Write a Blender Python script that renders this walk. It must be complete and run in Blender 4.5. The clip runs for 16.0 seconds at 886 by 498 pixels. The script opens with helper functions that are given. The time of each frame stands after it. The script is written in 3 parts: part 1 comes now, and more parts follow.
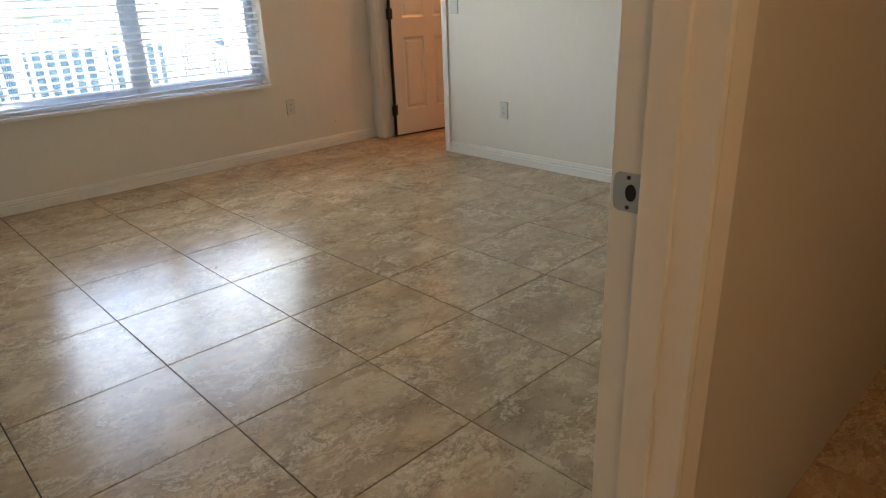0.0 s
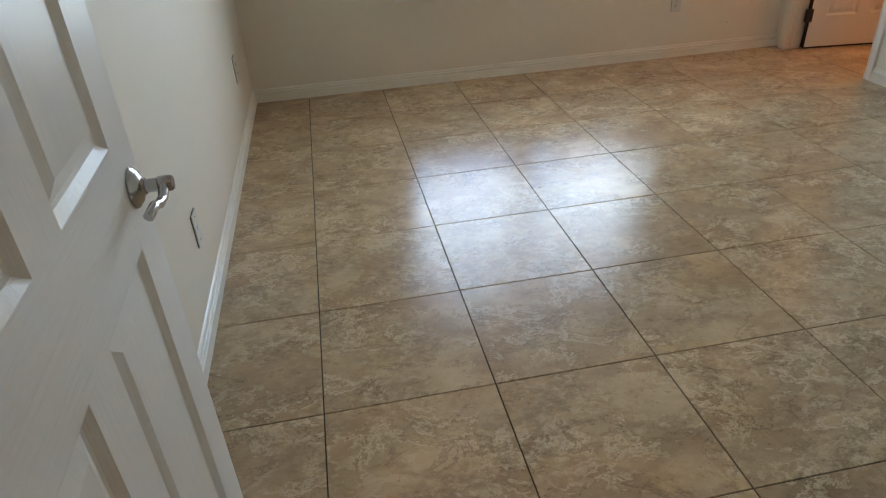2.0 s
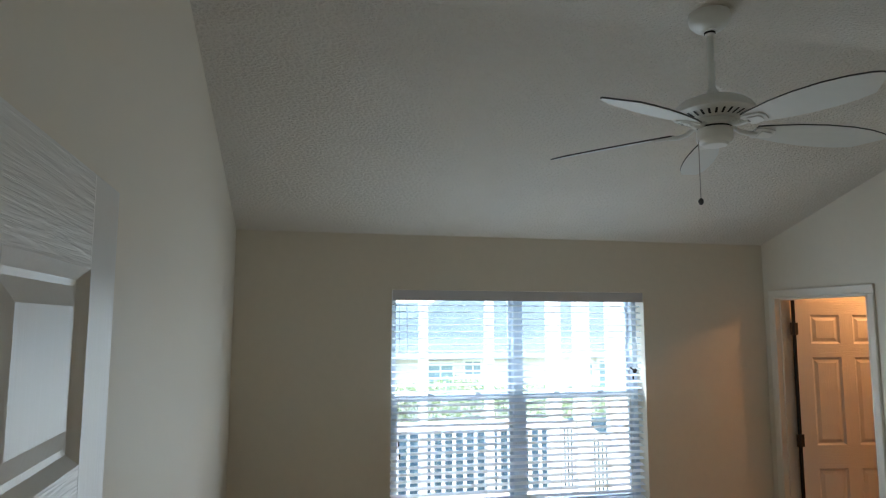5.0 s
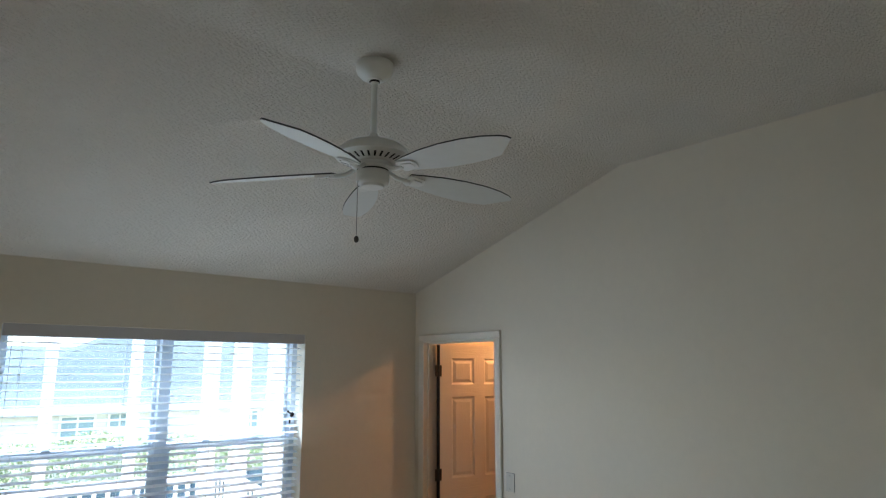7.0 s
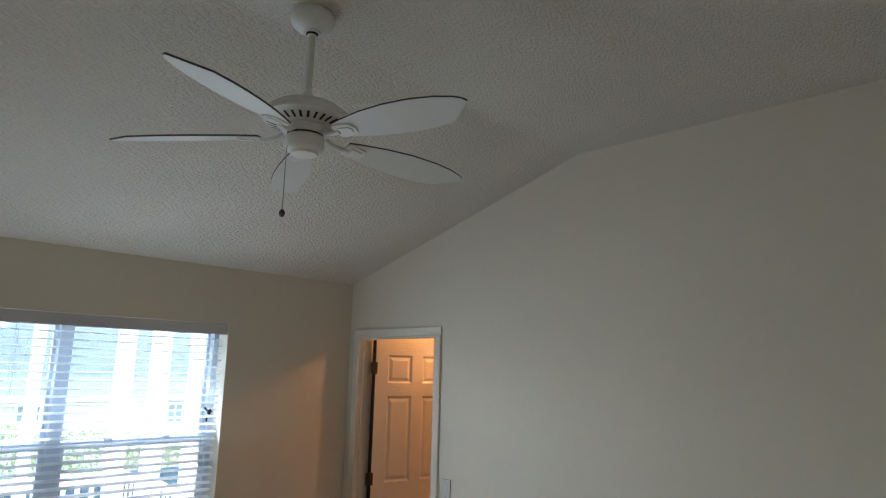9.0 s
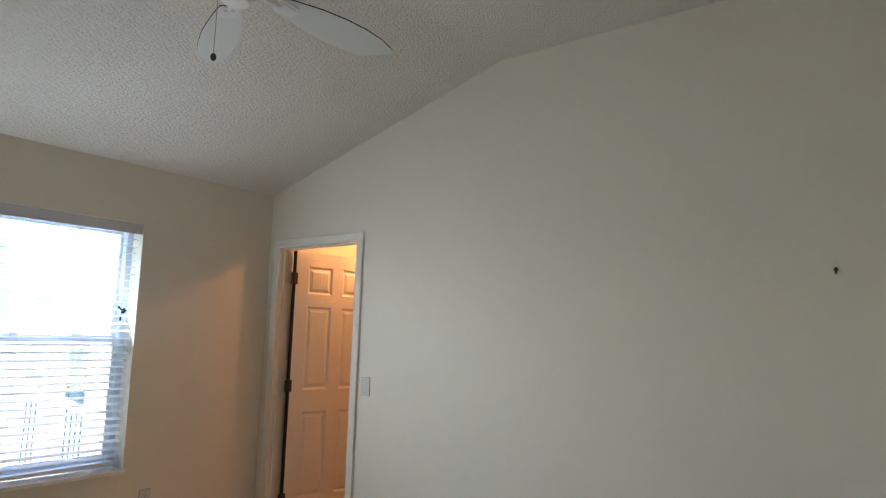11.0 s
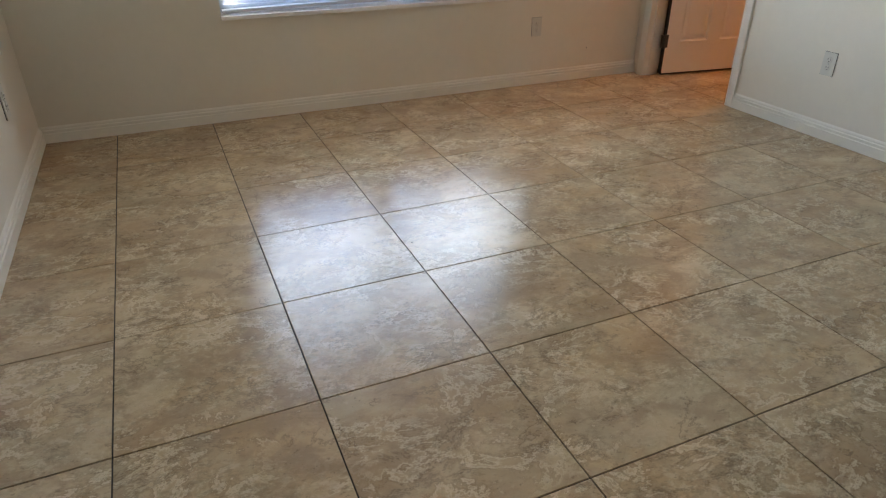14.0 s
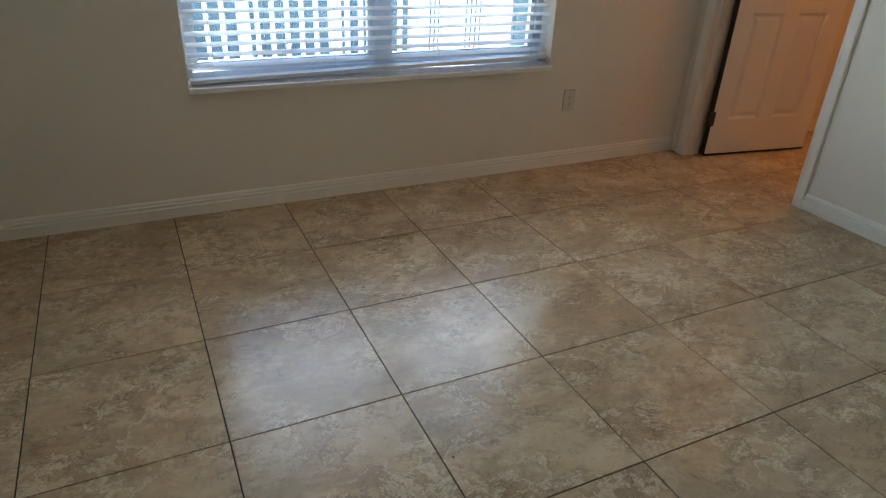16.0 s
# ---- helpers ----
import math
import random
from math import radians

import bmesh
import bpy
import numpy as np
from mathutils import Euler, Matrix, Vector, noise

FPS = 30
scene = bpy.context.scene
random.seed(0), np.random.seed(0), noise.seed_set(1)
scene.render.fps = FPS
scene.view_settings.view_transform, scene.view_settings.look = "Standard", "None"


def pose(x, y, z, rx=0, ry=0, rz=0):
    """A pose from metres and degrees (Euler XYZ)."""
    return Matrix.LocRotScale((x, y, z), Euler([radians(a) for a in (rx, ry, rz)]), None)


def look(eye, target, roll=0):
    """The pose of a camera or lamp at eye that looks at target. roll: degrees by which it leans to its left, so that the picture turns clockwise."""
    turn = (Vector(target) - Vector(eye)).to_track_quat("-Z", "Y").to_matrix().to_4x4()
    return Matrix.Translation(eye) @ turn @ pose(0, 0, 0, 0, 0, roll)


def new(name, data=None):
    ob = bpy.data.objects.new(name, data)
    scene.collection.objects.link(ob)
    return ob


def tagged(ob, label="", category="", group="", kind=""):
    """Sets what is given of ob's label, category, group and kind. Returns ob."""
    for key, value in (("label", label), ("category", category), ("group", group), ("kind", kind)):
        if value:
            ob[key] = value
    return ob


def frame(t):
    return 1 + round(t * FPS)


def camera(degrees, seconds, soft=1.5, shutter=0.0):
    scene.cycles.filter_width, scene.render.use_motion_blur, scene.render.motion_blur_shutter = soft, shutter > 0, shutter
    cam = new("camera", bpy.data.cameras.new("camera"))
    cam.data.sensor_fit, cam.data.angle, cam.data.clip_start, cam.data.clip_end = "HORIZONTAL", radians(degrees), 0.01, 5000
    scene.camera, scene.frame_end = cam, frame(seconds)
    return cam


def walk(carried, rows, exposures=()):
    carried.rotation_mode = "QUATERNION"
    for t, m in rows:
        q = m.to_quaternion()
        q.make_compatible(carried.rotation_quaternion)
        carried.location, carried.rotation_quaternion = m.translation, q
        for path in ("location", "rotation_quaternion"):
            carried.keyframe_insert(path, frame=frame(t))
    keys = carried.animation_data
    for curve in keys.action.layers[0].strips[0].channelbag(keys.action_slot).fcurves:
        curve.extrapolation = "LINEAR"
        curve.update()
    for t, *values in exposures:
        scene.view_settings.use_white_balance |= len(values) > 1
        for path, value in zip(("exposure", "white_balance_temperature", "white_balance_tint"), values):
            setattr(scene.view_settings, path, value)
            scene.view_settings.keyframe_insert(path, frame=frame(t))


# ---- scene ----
cam = camera(68.5, 16.0, 1.2)
PATH = [
    (0, (-0.15, -4.626, 1.183), (1.126, -3.271, 0.452), -2.2),
    (0.5, (-0.059, -4.552, 1.145), (0.852, -2.94, 0.39), -3.1),
    (1, (0.057, -4.47, 1.125), (0.781, -2.84, 0.22), -2.3),
    (1.5, (0.116, -4.427, 1.156), (0.666, -2.779, 0.166), -2.5),
    (2, (0.149, -4.393, 1.321), (0.418, -2.695, 0.298), -3.7),
    (2.5, (0.154, -4.384, 1.516), (0.367, -2.557, 0.732), -2.2),
    (3, (0.154, -4.406, 1.625), (0.355, -2.435, 1.354), -0.3),
    (3.2, (0.149, -4.384, 1.65), (0.344, -2.397, 1.524), 0.0),
    (5.3, (0.063, -4.257, 1.891), (0.607, -2.349, 2.147), 0.3),
    (5.5, (0.077, -4.257, 1.897), (0.728, -2.388, 2.183), 0.3),
    (6, (0.117, -4.273, 1.898), (1.037, -2.533, 2.254), -0.1),
    (6.5, (0.146, -4.26, 1.853), (1.271, -2.647, 2.217), 0.1),
    (7, (0.196, -4.202, 1.823), (1.459, -2.697, 2.193), 0.0),
    (7.5, (0.302, -4.129, 1.852), (1.645, -2.694, 2.221), 0.4),
    (8, (0.351, -4.081, 1.853), (1.712, -2.66, 2.214), 0.8),
    (8.5, (0.386, -4.013, 1.853), (1.75, -2.598, 2.223), 1.0),
    (8.7, (0.411, -3.982, 1.851), (1.779, -2.57, 2.22), 1.2),
    (10.8, (0.358, -3.947, 1.462), (2.015, -2.879, 1.798), 1.3),
    (11, (0.359, -3.964, 1.443), (1.937, -2.763, 1.704), 1.7),
    (11.5, (0.373, -4.023, 1.391), (1.777, -2.598, 1.394), 1.9),
    (12, (0.313, -3.979, 1.303), (1.597, -2.463, 1.067), 1.6),
    (12.2, (0.329, -3.968, 1.266), (1.555, -2.422, 0.939), 1.7),
    (12.5, (0.299, -3.985, 1.221), (1.442, -2.412, 0.751), 1.2),
    (13, (0.273, -3.998, 1.191), (1.265, -2.399, 0.512), 0.9),
    (13.5, (0.268, -3.983, 1.146), (1.102, -2.372, 0.304), 0.2),
    (14, (0.281, -3.826, 1.173), (0.973, -2.219, 0.205), -0.2),
    (14.5, (0.233, -3.591, 1.207), (0.858, -1.984, 0.195), 0.3),
    (15, (0.322, -3.383, 1.242), (0.898, -1.764, 0.218), 0.3),
    (15.5, (0.412, -3.152, 1.277), (0.996, -1.523, 0.273), 0.6),
    (16, (0.41, -2.91, 1.298), (1.202, -1.325, 0.37), 2.7),
]
EXPOSURES = [(0, 3.83, 7400, 17), (0.5, 3.68, 7300, 17), (1.0, 3.75, 7200, 16), (1.5, 3.97, 7000, 14), (2.0, 3.92, 6900, 13), (2.5, 3.72, 7000, 12),
             (3.0, 2.92, 6900, 12), (3.3, 2.72, 6800, 12), (5.5, 3.12, 6900, 13), (7.0, 3.05, 6850, 14), (8.5, 3.05, 6900, 15), (11.0, 3.6, 7000, 17),
             (11.6, 2.76, 7100, 13), (12.5, 2.69, 7000, 12), (13.0, 3.5, 7000, 14), (13.5, 3.9, 7000, 16), (15.0, 3.95, 6900, 13), (15.5, 3.97, 6850, 10),
             (16.0, 3.36, 6700, 12)]
walk(cam, [(t, look(eye, target, roll)) for t, eye, target, roll in PATH], EXPOSURES)

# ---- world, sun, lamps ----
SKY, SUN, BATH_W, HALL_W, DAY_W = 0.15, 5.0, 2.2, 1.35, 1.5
world = bpy.data.worlds.new("world")
scene.world = world
world.use_nodes = True
wn = world.node_tree.nodes
sky = wn.new("ShaderNodeTexSky")
sky.sky_type = "NISHITA"
sky.sun_disc = False
sky.sun_elevation, sky.sun_rotation = radians(45.8), radians(83.6)
wn["Background"].inputs["Strength"].default_value = SKY
world.node_tree.links.new(sky.outputs[0], wn["Background"].inputs["Color"])


def lamp(name, kind, power, color, m, **settings):
    data = bpy.data.lights.new(name, kind)
    data.energy, data.color = power, color
    for key, value in settings.items():
        if key == "size":
            data.shadow_soft_size = value
        if key == "angle":
            data.angle = value
    ob = new(name, data)
    ob.matrix_world = m
    return ob


# the sun stands at the end of the porch and shines along the facade
lamp("sun", "SUN", SUN, (1.0, 0.95, 0.87), look((8, 0.9, 8.3), (0, 0, 0)), angle=radians(0.5))
lamp("bathroom_lamp", "POINT", BATH_W, (1.0, 0.46, 0.18), pose(4.3, -0.6, 2.36), size=0.06)
# unseen lamp, assumed from the hall's warm tone; also warms the bedroom
lamp("assumed_hall_lamp", "POINT", HALL_W, (1.0, 0.70, 0.42), pose(-0.35, -5.6, 2.3), size=0.15)

# daylight of the sky, in the window's two openings
for wx, ww in ((1.08, 0.86), (2.025, 0.86)):
    day = lamp("window_daylight", "AREA", DAY_W, (0.65, 0.84, 1.0), pose(wx, 0.034, 1.31, -114, 0, 0))
    day.data.shape, day.data.size, day.data.size_y = "RECTANGLE", ww, 1.38


# ---- materials ----
def material(name, color, rough=0.5, metal=0.0):
    m = bpy.data.materials.new(name)
    m.use_nodes = True
    b = m.node_tree.nodes["Principled BSDF"]
    b.inputs["Base Color"].default_value = (*color, 1)
    b.inputs["Roughness"].default_value = rough
    b.inputs["Metallic"].default_value = metal
    return m


class Nodes:
    """Short ways to add nodes to a material."""

    def __init__(self, m):
        self.m, self.t = m, m.node_tree
        self.b = self.t.nodes["Principled BSDF"]

    def add(self, kind, **values):
        n = self.t.nodes.new(kind)
        for key, value in values.items():
            n.inputs[key.replace("_", " ")].default_value = value
        return n

    def link(self, a, b):
        self.t.links.new(a, b)

    def noise(self, vec, scale, detail=4.0, rough=0.5, distortion=0.0):
        n = self.add("ShaderNodeTexNoise", Scale=scale, Detail=detail, Roughness=rough, Distortion=distortion)
        self.link(vec, n.inputs["Vector"])
        return n.outputs["Fac"]

    def ramp(self, fac, stops):
        r = self.t.nodes.new("ShaderNodeValToRGB")
        els = r.color_ramp.elements
        while len(els) < len(stops):
            els.new(0.5)
        for e, (p, c) in zip(els, stops):
            e.position = p
            e.color = (*c, 1) if isinstance(c, tuple) else (c, c, c, 1)
        self.link(fac, r.inputs["Fac"])
        return r.outputs["Color"]

    def math(self, op, a, b):
        n = self.t.nodes.new("ShaderNodeMath")
        n.operation = op
        for i, v in enumerate((a, b)):
            if isinstance(v, (int, float)):
                n.inputs[i].default_value = v
            else:
                self.link(v, n.inputs[i])
        return n.outputs[0]

    def mix(self, fac, a, b, kind="MIX"):
        n = self.t.nodes.new("ShaderNodeMix")
        n.data_type, n.blend_type = "RGBA", kind
        for i, v in zip((0, 6, 7), (fac, a, b)):
            if isinstance(v, (int, float)):
                n.inputs[i].default_value = v
            elif isinstance(v, tuple):
                n.inputs[i].default_value = (*v, 1)
            else:
                self.link(v, n.inputs[i])
        return n.outputs[2]

    def bump(self, height, strength, distance):
        n = self.add("ShaderNodeBump", Strength=strength, Distance=distance)
        self.link(height, n.inputs["Height"])
        self.link(n.outputs[0], self.b.inputs["Normal"])

    def coords(self, which="Object"):
        return self.t.nodes.new("ShaderNodeTexCoord").outputs[which]


def paint(name, color, rough, bump_scale, bump, distance, mottling=0.04):
    m = material(name, color, rough)
    n = Nodes(m)
    pos = n.coords()
    big = n.noise(pos, 1.3, 3)
    small = n.noise(pos, 23.0, 4)
    f = n.math("MULTIPLY", n.math("ADD", big, small), 0.5)
    low = tuple(c * (1 - mottling) for c in color)
    high = tuple(min(1, c * (1 + mottling)) for c in color)
    n.link(n.ramp(f, [(0.35, low), (0.65, high)]), n.b.inputs["Base Color"])
    n.link(n.ramp(small, [(0.3, rough * 0.85), (0.7, min(1, rough * 1.12))]), n.b.inputs["Roughness"])
    n.bump(n.noise(pos, bump_scale, 3, 0.6), bump, distance)
    return m


WALL = paint("wall_paint", (0.76, 0.695, 0.59), 0.62, 260, 0.25, 0.002, 0.02)
# darker copy of the wall paint: the hall's shade is in the colour
HALL_SHADED = paint("hall_shaded_paint", (0.66, 0.6, 0.5), 0.6, 260, 0.25, 0.002, 0.03)
TRIM = paint("trim_paint", (0.8, 0.755, 0.67), 0.34, 90, 0.08, 0.001, 0.02)

def translucent(m, share, color):
    t = m.node_tree
    out = [n for n in t.nodes if n.type == "OUTPUT_MATERIAL"][0]
    mix, tr = t.nodes.new("ShaderNodeMixShader"), t.nodes.new("ShaderNodeBsdfTranslucent")
    tr.inputs[0].default_value = (*color, 1)
    mix.inputs[0].default_value = share
    t.links.new(t.nodes["Principled BSDF"].outputs[0], mix.inputs[1])
    t.links.new(tr.outputs[0], mix.inputs[2])
    t.links.new(mix.outputs[0], out.inputs[0])


# white vinyl; the frame's blue-grey backlit shade is put into the colour
VINYL = paint("shaded_vinyl", (0.66, 0.74, 0.84), 0.4, 50, 0.03, 0.001, 0.02)
PLATE = paint("plate_plastic", (0.63, 0.60, 0.53), 0.35, 80, 0.03, 0.0005, 0.02)
SLAT = paint("slat_vinyl", (0.91, 0.92, 0.93), 0.42, 40, 0.05, 0.0005, 0.02)
translucent(SLAT, 0.65, (0.93, 0.97, 1.0))
translucent(VINYL, 0.08, (0.75, 0.88, 1.0))
# opaque grey copy of the slat vinyl, darkened for the rail's backlit face
RAIL_SHADED = paint("shaded_rail_vinyl", (0.66, 0.68, 0.71), 0.4, 40, 0.05, 0.0005, 0.02)
# white valance made grey: its unlit room side is put into the colour
VALANCE_SHADED = paint("shaded_valance_vinyl", (0.60, 0.58, 0.59), 0.45, 40, 0.05, 0.0005, 0.02)
FANWHITE = paint("fan_white", (0.8, 0.8, 0.77), 0.4, 60, 0.04, 0.0005, 0.03)
BLADE = paint("blade_white", (0.72, 0.73, 0.7), 0.5, 60, 0.06, 0.0005, 0.03)
EDGE = material("blade_edge", (0.06, 0.055, 0.05), 0.6)
# near-black: paints shade in gaps, slots and holes; also colours small dark parts
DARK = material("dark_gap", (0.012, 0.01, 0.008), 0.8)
BRONZE = paint("hinge_bronze", (0.03, 0.024, 0.02), 0.42, 60, 0.1, 0.0005, 0.15)
CHROME = material("satin_chrome", (0.5, 0.5, 0.51), 0.2, 1.0)
NICKEL = paint("strike_nickel", (0.45, 0.44, 0.42), 0.35, 90, 0.1, 0.0003, 0.06)
NICKEL.node_tree.nodes["Principled BSDF"].inputs["Metallic"].default_value = 0.9
CORD = material("cord", (0.6, 0.6, 0.58), 0.8)
TASSEL = material("dark_tassel", (0.02, 0.02, 0.022), 0.6)
MARBLE = paint("sill_marble", (0.84, 0.82, 0.80), 0.25, 20, 0.02, 0.0005, 0.06)
GROUT = paint("grout", (0.028, 0.021, 0.015), 0.95, 300, 0.4, 0.001, 0.2)
WHITEWOOD = paint("painted_rail", (0.82, 0.82, 0.8), 0.5, 60, 0.1, 0.001, 0.03)
STUCCO = paint("stucco", (0.7, 0.7, 0.68), 0.85, 120, 0.5, 0.003, 0.05)
DECK = paint("deck_concrete", (0.5, 0.49, 0.47), 0.85, 60, 0.3, 0.002, 0.12)
FENCE = paint("fence_blue", (0.055, 0.11, 0.155), 0.8, 60, 0.3, 0.002, 0.2)
FARPANE = paint("far_pane", (0.22, 0.32, 0.36), 0.3, 20, 0.02, 0.001, 0.1)
HEDGE = paint("hedge_leaf", (0.26, 0.33, 0.19), 0.6, 60, 0.2, 0.002, 0.35)


def ceiling_material():
    m = material("knockdown_ceiling", (0.74, 0.72, 0.69), 0.85)
    n = Nodes(m)
    pos = n.coords()
    flat = n.add("ShaderNodeMapping")
    flat.inputs["Scale"].default_value = (0.62, 1.15, 1.15)
    n.link(pos, flat.inputs["Vector"])
    a = n.noise(flat.outputs[0], 88.0, 2.5, 0.5, 0.25)
    blobs = n.ramp(a, [(0.38, 0.0), (0.62, 1.0)])
    fine = n.noise(pos, 240.0, 2)
    h = n.math("ADD", blobs, n.math("MULTIPLY", fine, 0.25))
    n.bump(h, 0.85, 0.0065)
    n.link(n.ramp(n.noise(pos, 2.0, 3), [(0.3, (0.70, 0.65, 0.575)), (0.7, (0.74, 0.69, 0.615))]), n.b.inputs["Base Color"])
    return m


CEILING = ceiling_material()


def door_material(name, along_z):
    """White paint over an embossed wood grain."""
    m = material(name, (0.78, 0.765, 0.73), 0.36)
    n = Nodes(m)
    mapping = n.add("ShaderNodeMapping")
    mapping.inputs["Scale"].default_value = (12, 12, 0.7) if along_z else (0.8, 12, 14)
    n.link(n.coords(), mapping.inputs["Vector"])
    wave = n.add("ShaderNodeTexNoise", Scale=9.0, Detail=3.0, Roughness=0.6, Distortion=0.4)
    n.link(mapping.outputs[0], wave.inputs["Vector"])
    n.bump(wave.outputs["Fac"], 0.28 if along_z else 0.7, 0.003)
    n.link(n.ramp(n.noise(n.coords(), 3, 3), [(0.3, 0.3), (0.7, 0.42)]), n.b.inputs["Roughness"])
    return m


GRAIN_V, GRAIN_H = door_material("door_grain_upright", True), door_material("door_grain_level", False)


def tile_material():
    m = material("travertine_tile", (0.3, 0.22, 0.15), 0.2)
    n = Nodes(m)
    info = n.t.nodes.new("ShaderNodeObjectInfo")
    pos = n.coords()
    off = n.t.nodes.new("ShaderNodeVectorMath")
    off.operation = "MULTIPLY_ADD"
    comb = n.t.nodes.new("ShaderNodeCombineXYZ")
    for k, f in enumerate((37.0, 91.0, 53.0)):
        n.link(n.math("MULTIPLY", info.outputs["Random"], f), comb.inputs[k])
    n.link(comb.outputs[0], off.inputs[0])
    off.inputs[1].default_value = (1, 1, 1)
    n.link(pos, off.inputs[2])
    rot = n.add("ShaderNodeMapping")
    rot.inputs["Rotation"].default_value = (0, 0, radians(20))
    rot.inputs["Scale"].default_value = (1.0, 1.35, 1.0)
    n.link(off.outputs[0], rot.inputs["Vector"])
    p = rot.outputs[0]
    broad = n.noise(p, 2.6, 7, 0.62, 0.5)
    base = n.ramp(broad, [(0.30, (0.28, 0.195, 0.125)), (0.43, (0.405, 0.295, 0.195)), (0.53, (0.475, 0.36, 0.245)), (0.64, (0.54, 0.425, 0.30)), (0.76, (0.62, 0.51, 0.38))])
    # rusty and grey clouds
    rust = n.ramp(n.noise(p, 3.4, 4, 0.55, 0.3), [(0.54, 0.0), (0.72, 0.5)])
    base = n.mix(rust, base, (0.46, 0.315, 0.17))
    grey = n.ramp(n.noise(off.outputs[0], 3.3, 5, 0.6, 0.4), [(0.50, 0.0), (0.66, 0.5)])
    base = n.mix(grey, base, (0.37, 0.32, 0.235))
    # tan and mauve-brown patches
    patch = n.ramp(n.noise(p, 5.2, 6, 0.6, 0.6), [(0.50, 0.0), (0.60, 0.55)])
    base = n.mix(patch, base, (0.30, 0.215, 0.15))
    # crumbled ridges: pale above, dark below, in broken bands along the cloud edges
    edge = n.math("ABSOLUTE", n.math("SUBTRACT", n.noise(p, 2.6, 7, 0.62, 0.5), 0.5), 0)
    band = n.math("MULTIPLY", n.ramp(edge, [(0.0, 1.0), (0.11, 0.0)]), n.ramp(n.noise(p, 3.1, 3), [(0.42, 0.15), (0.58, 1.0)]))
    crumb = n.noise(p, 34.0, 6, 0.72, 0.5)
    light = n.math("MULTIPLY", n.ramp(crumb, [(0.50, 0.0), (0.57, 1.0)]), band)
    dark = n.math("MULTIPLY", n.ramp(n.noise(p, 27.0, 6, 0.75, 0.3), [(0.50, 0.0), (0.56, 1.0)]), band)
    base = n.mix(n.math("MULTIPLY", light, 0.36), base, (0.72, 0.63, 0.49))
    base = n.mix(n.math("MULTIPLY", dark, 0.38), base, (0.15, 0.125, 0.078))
    # crumpled ridges: a pale crest, with relief shade painted brown along one side
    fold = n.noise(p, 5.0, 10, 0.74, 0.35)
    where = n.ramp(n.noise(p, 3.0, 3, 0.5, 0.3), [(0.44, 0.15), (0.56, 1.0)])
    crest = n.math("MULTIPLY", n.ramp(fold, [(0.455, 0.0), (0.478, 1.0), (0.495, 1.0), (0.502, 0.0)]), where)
    foot_shade = n.math("MULTIPLY", n.ramp(fold, [(0.498, 0.0), (0.506, 1.0), (0.545, 0.0)]), where)
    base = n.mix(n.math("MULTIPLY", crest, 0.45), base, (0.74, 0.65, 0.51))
    base = n.mix(n.math("MULTIPLY", foot_shade, 0.5), base, (0.19, 0.125, 0.075))
    # thin cracks
    vein = n.noise(p, 3.8, 9, 0.72, 0.4)
    crack = n.math("MULTIPLY", n.ramp(n.math("ABSOLUTE", n.math("SUBTRACT", vein, 0.52), 0), [(0.0, 1.0), (0.02, 0.0)]), n.ramp(n.noise(p, 6.0, 2), [(0.47, 0.0), (0.54, 1.0)]))
    base = n.mix(n.math("MULTIPLY", crack, 0.55), base, (0.12, 0.085, 0.06))
    # pits
    pits = n.ramp(n.noise(p, 60.0, 3, 0.6), [(0.64, 0.0), (0.69, 1.0)])
    base = n.mix(n.math("MULTIPLY", pits, 0.45), base, (0.14, 0.10, 0.07))
    flecks = n.ramp(n.noise(off.outputs[0], 48.0, 4, 0.7), [(0.60, 0.0), (0.67, 1.0)])
    base = n.mix(n.math("MULTIPLY", flecks, 0.16), base, (0.66, 0.58, 0.46))
    base = n.mix(1.0, base, (1.15, 1.09, 0.97), "MULTIPLY")
    n.link(base, n.b.inputs["Base Color"])
    n.b.inputs["IOR"].default_value = 1.44
    n.link(n.ramp(n.noise(p, 7, 4), [(0.3, 0.19), (0.75, 0.22)]), n.b.inputs["Roughness"])
    h = n.math("SUBTRACT", n.math("ADD", n.math("MULTIPLY", crest, 0.8), n.math("MULTIPLY", light, 0.3)), n.math("MULTIPLY", dark, 0.4))
    h = n.math("SUBTRACT", h, n.math("ADD", n.math("MULTIPLY", crack, 0.6), n.math("MULTIPLY", pits, 0.4)))
    h = n.math("ADD", h, n.math("MULTIPLY", n.math("MULTIPLY", crumb, band), 1.6))
    n.bump(h, 0.1, 0.001)
    return m


TILE = tile_material()


def glass_material():
    m = bpy.data.materials.new("window_glass")
    m.use_nodes = True
    t = m.node_tree
    t.nodes.clear()
    out, mix = t.nodes.new("ShaderNodeOutputMaterial"), t.nodes.new("ShaderNodeMixShader")
    clear, gloss, fres = t.nodes.new("ShaderNodeBsdfTransparent"), t.nodes.new("ShaderNodeBsdfGlossy"), t.nodes.new("ShaderNodeFresnel")
    clear.inputs[0].default_value = (0.94, 0.98, 1.0, 1)
    gloss.inputs["Roughness"].default_value = 0.02
    fres.inputs["IOR"].default_value = 1.3
    t.links.new(fres.outputs[0], mix.inputs[0])
    t.links.new(clear.outputs[0], mix.inputs[1])
    t.links.new(gloss.outputs[0], mix.inputs[2])
    t.links.new(mix.outputs[0], out.inputs[0])
    return m


GLASS = glass_material()


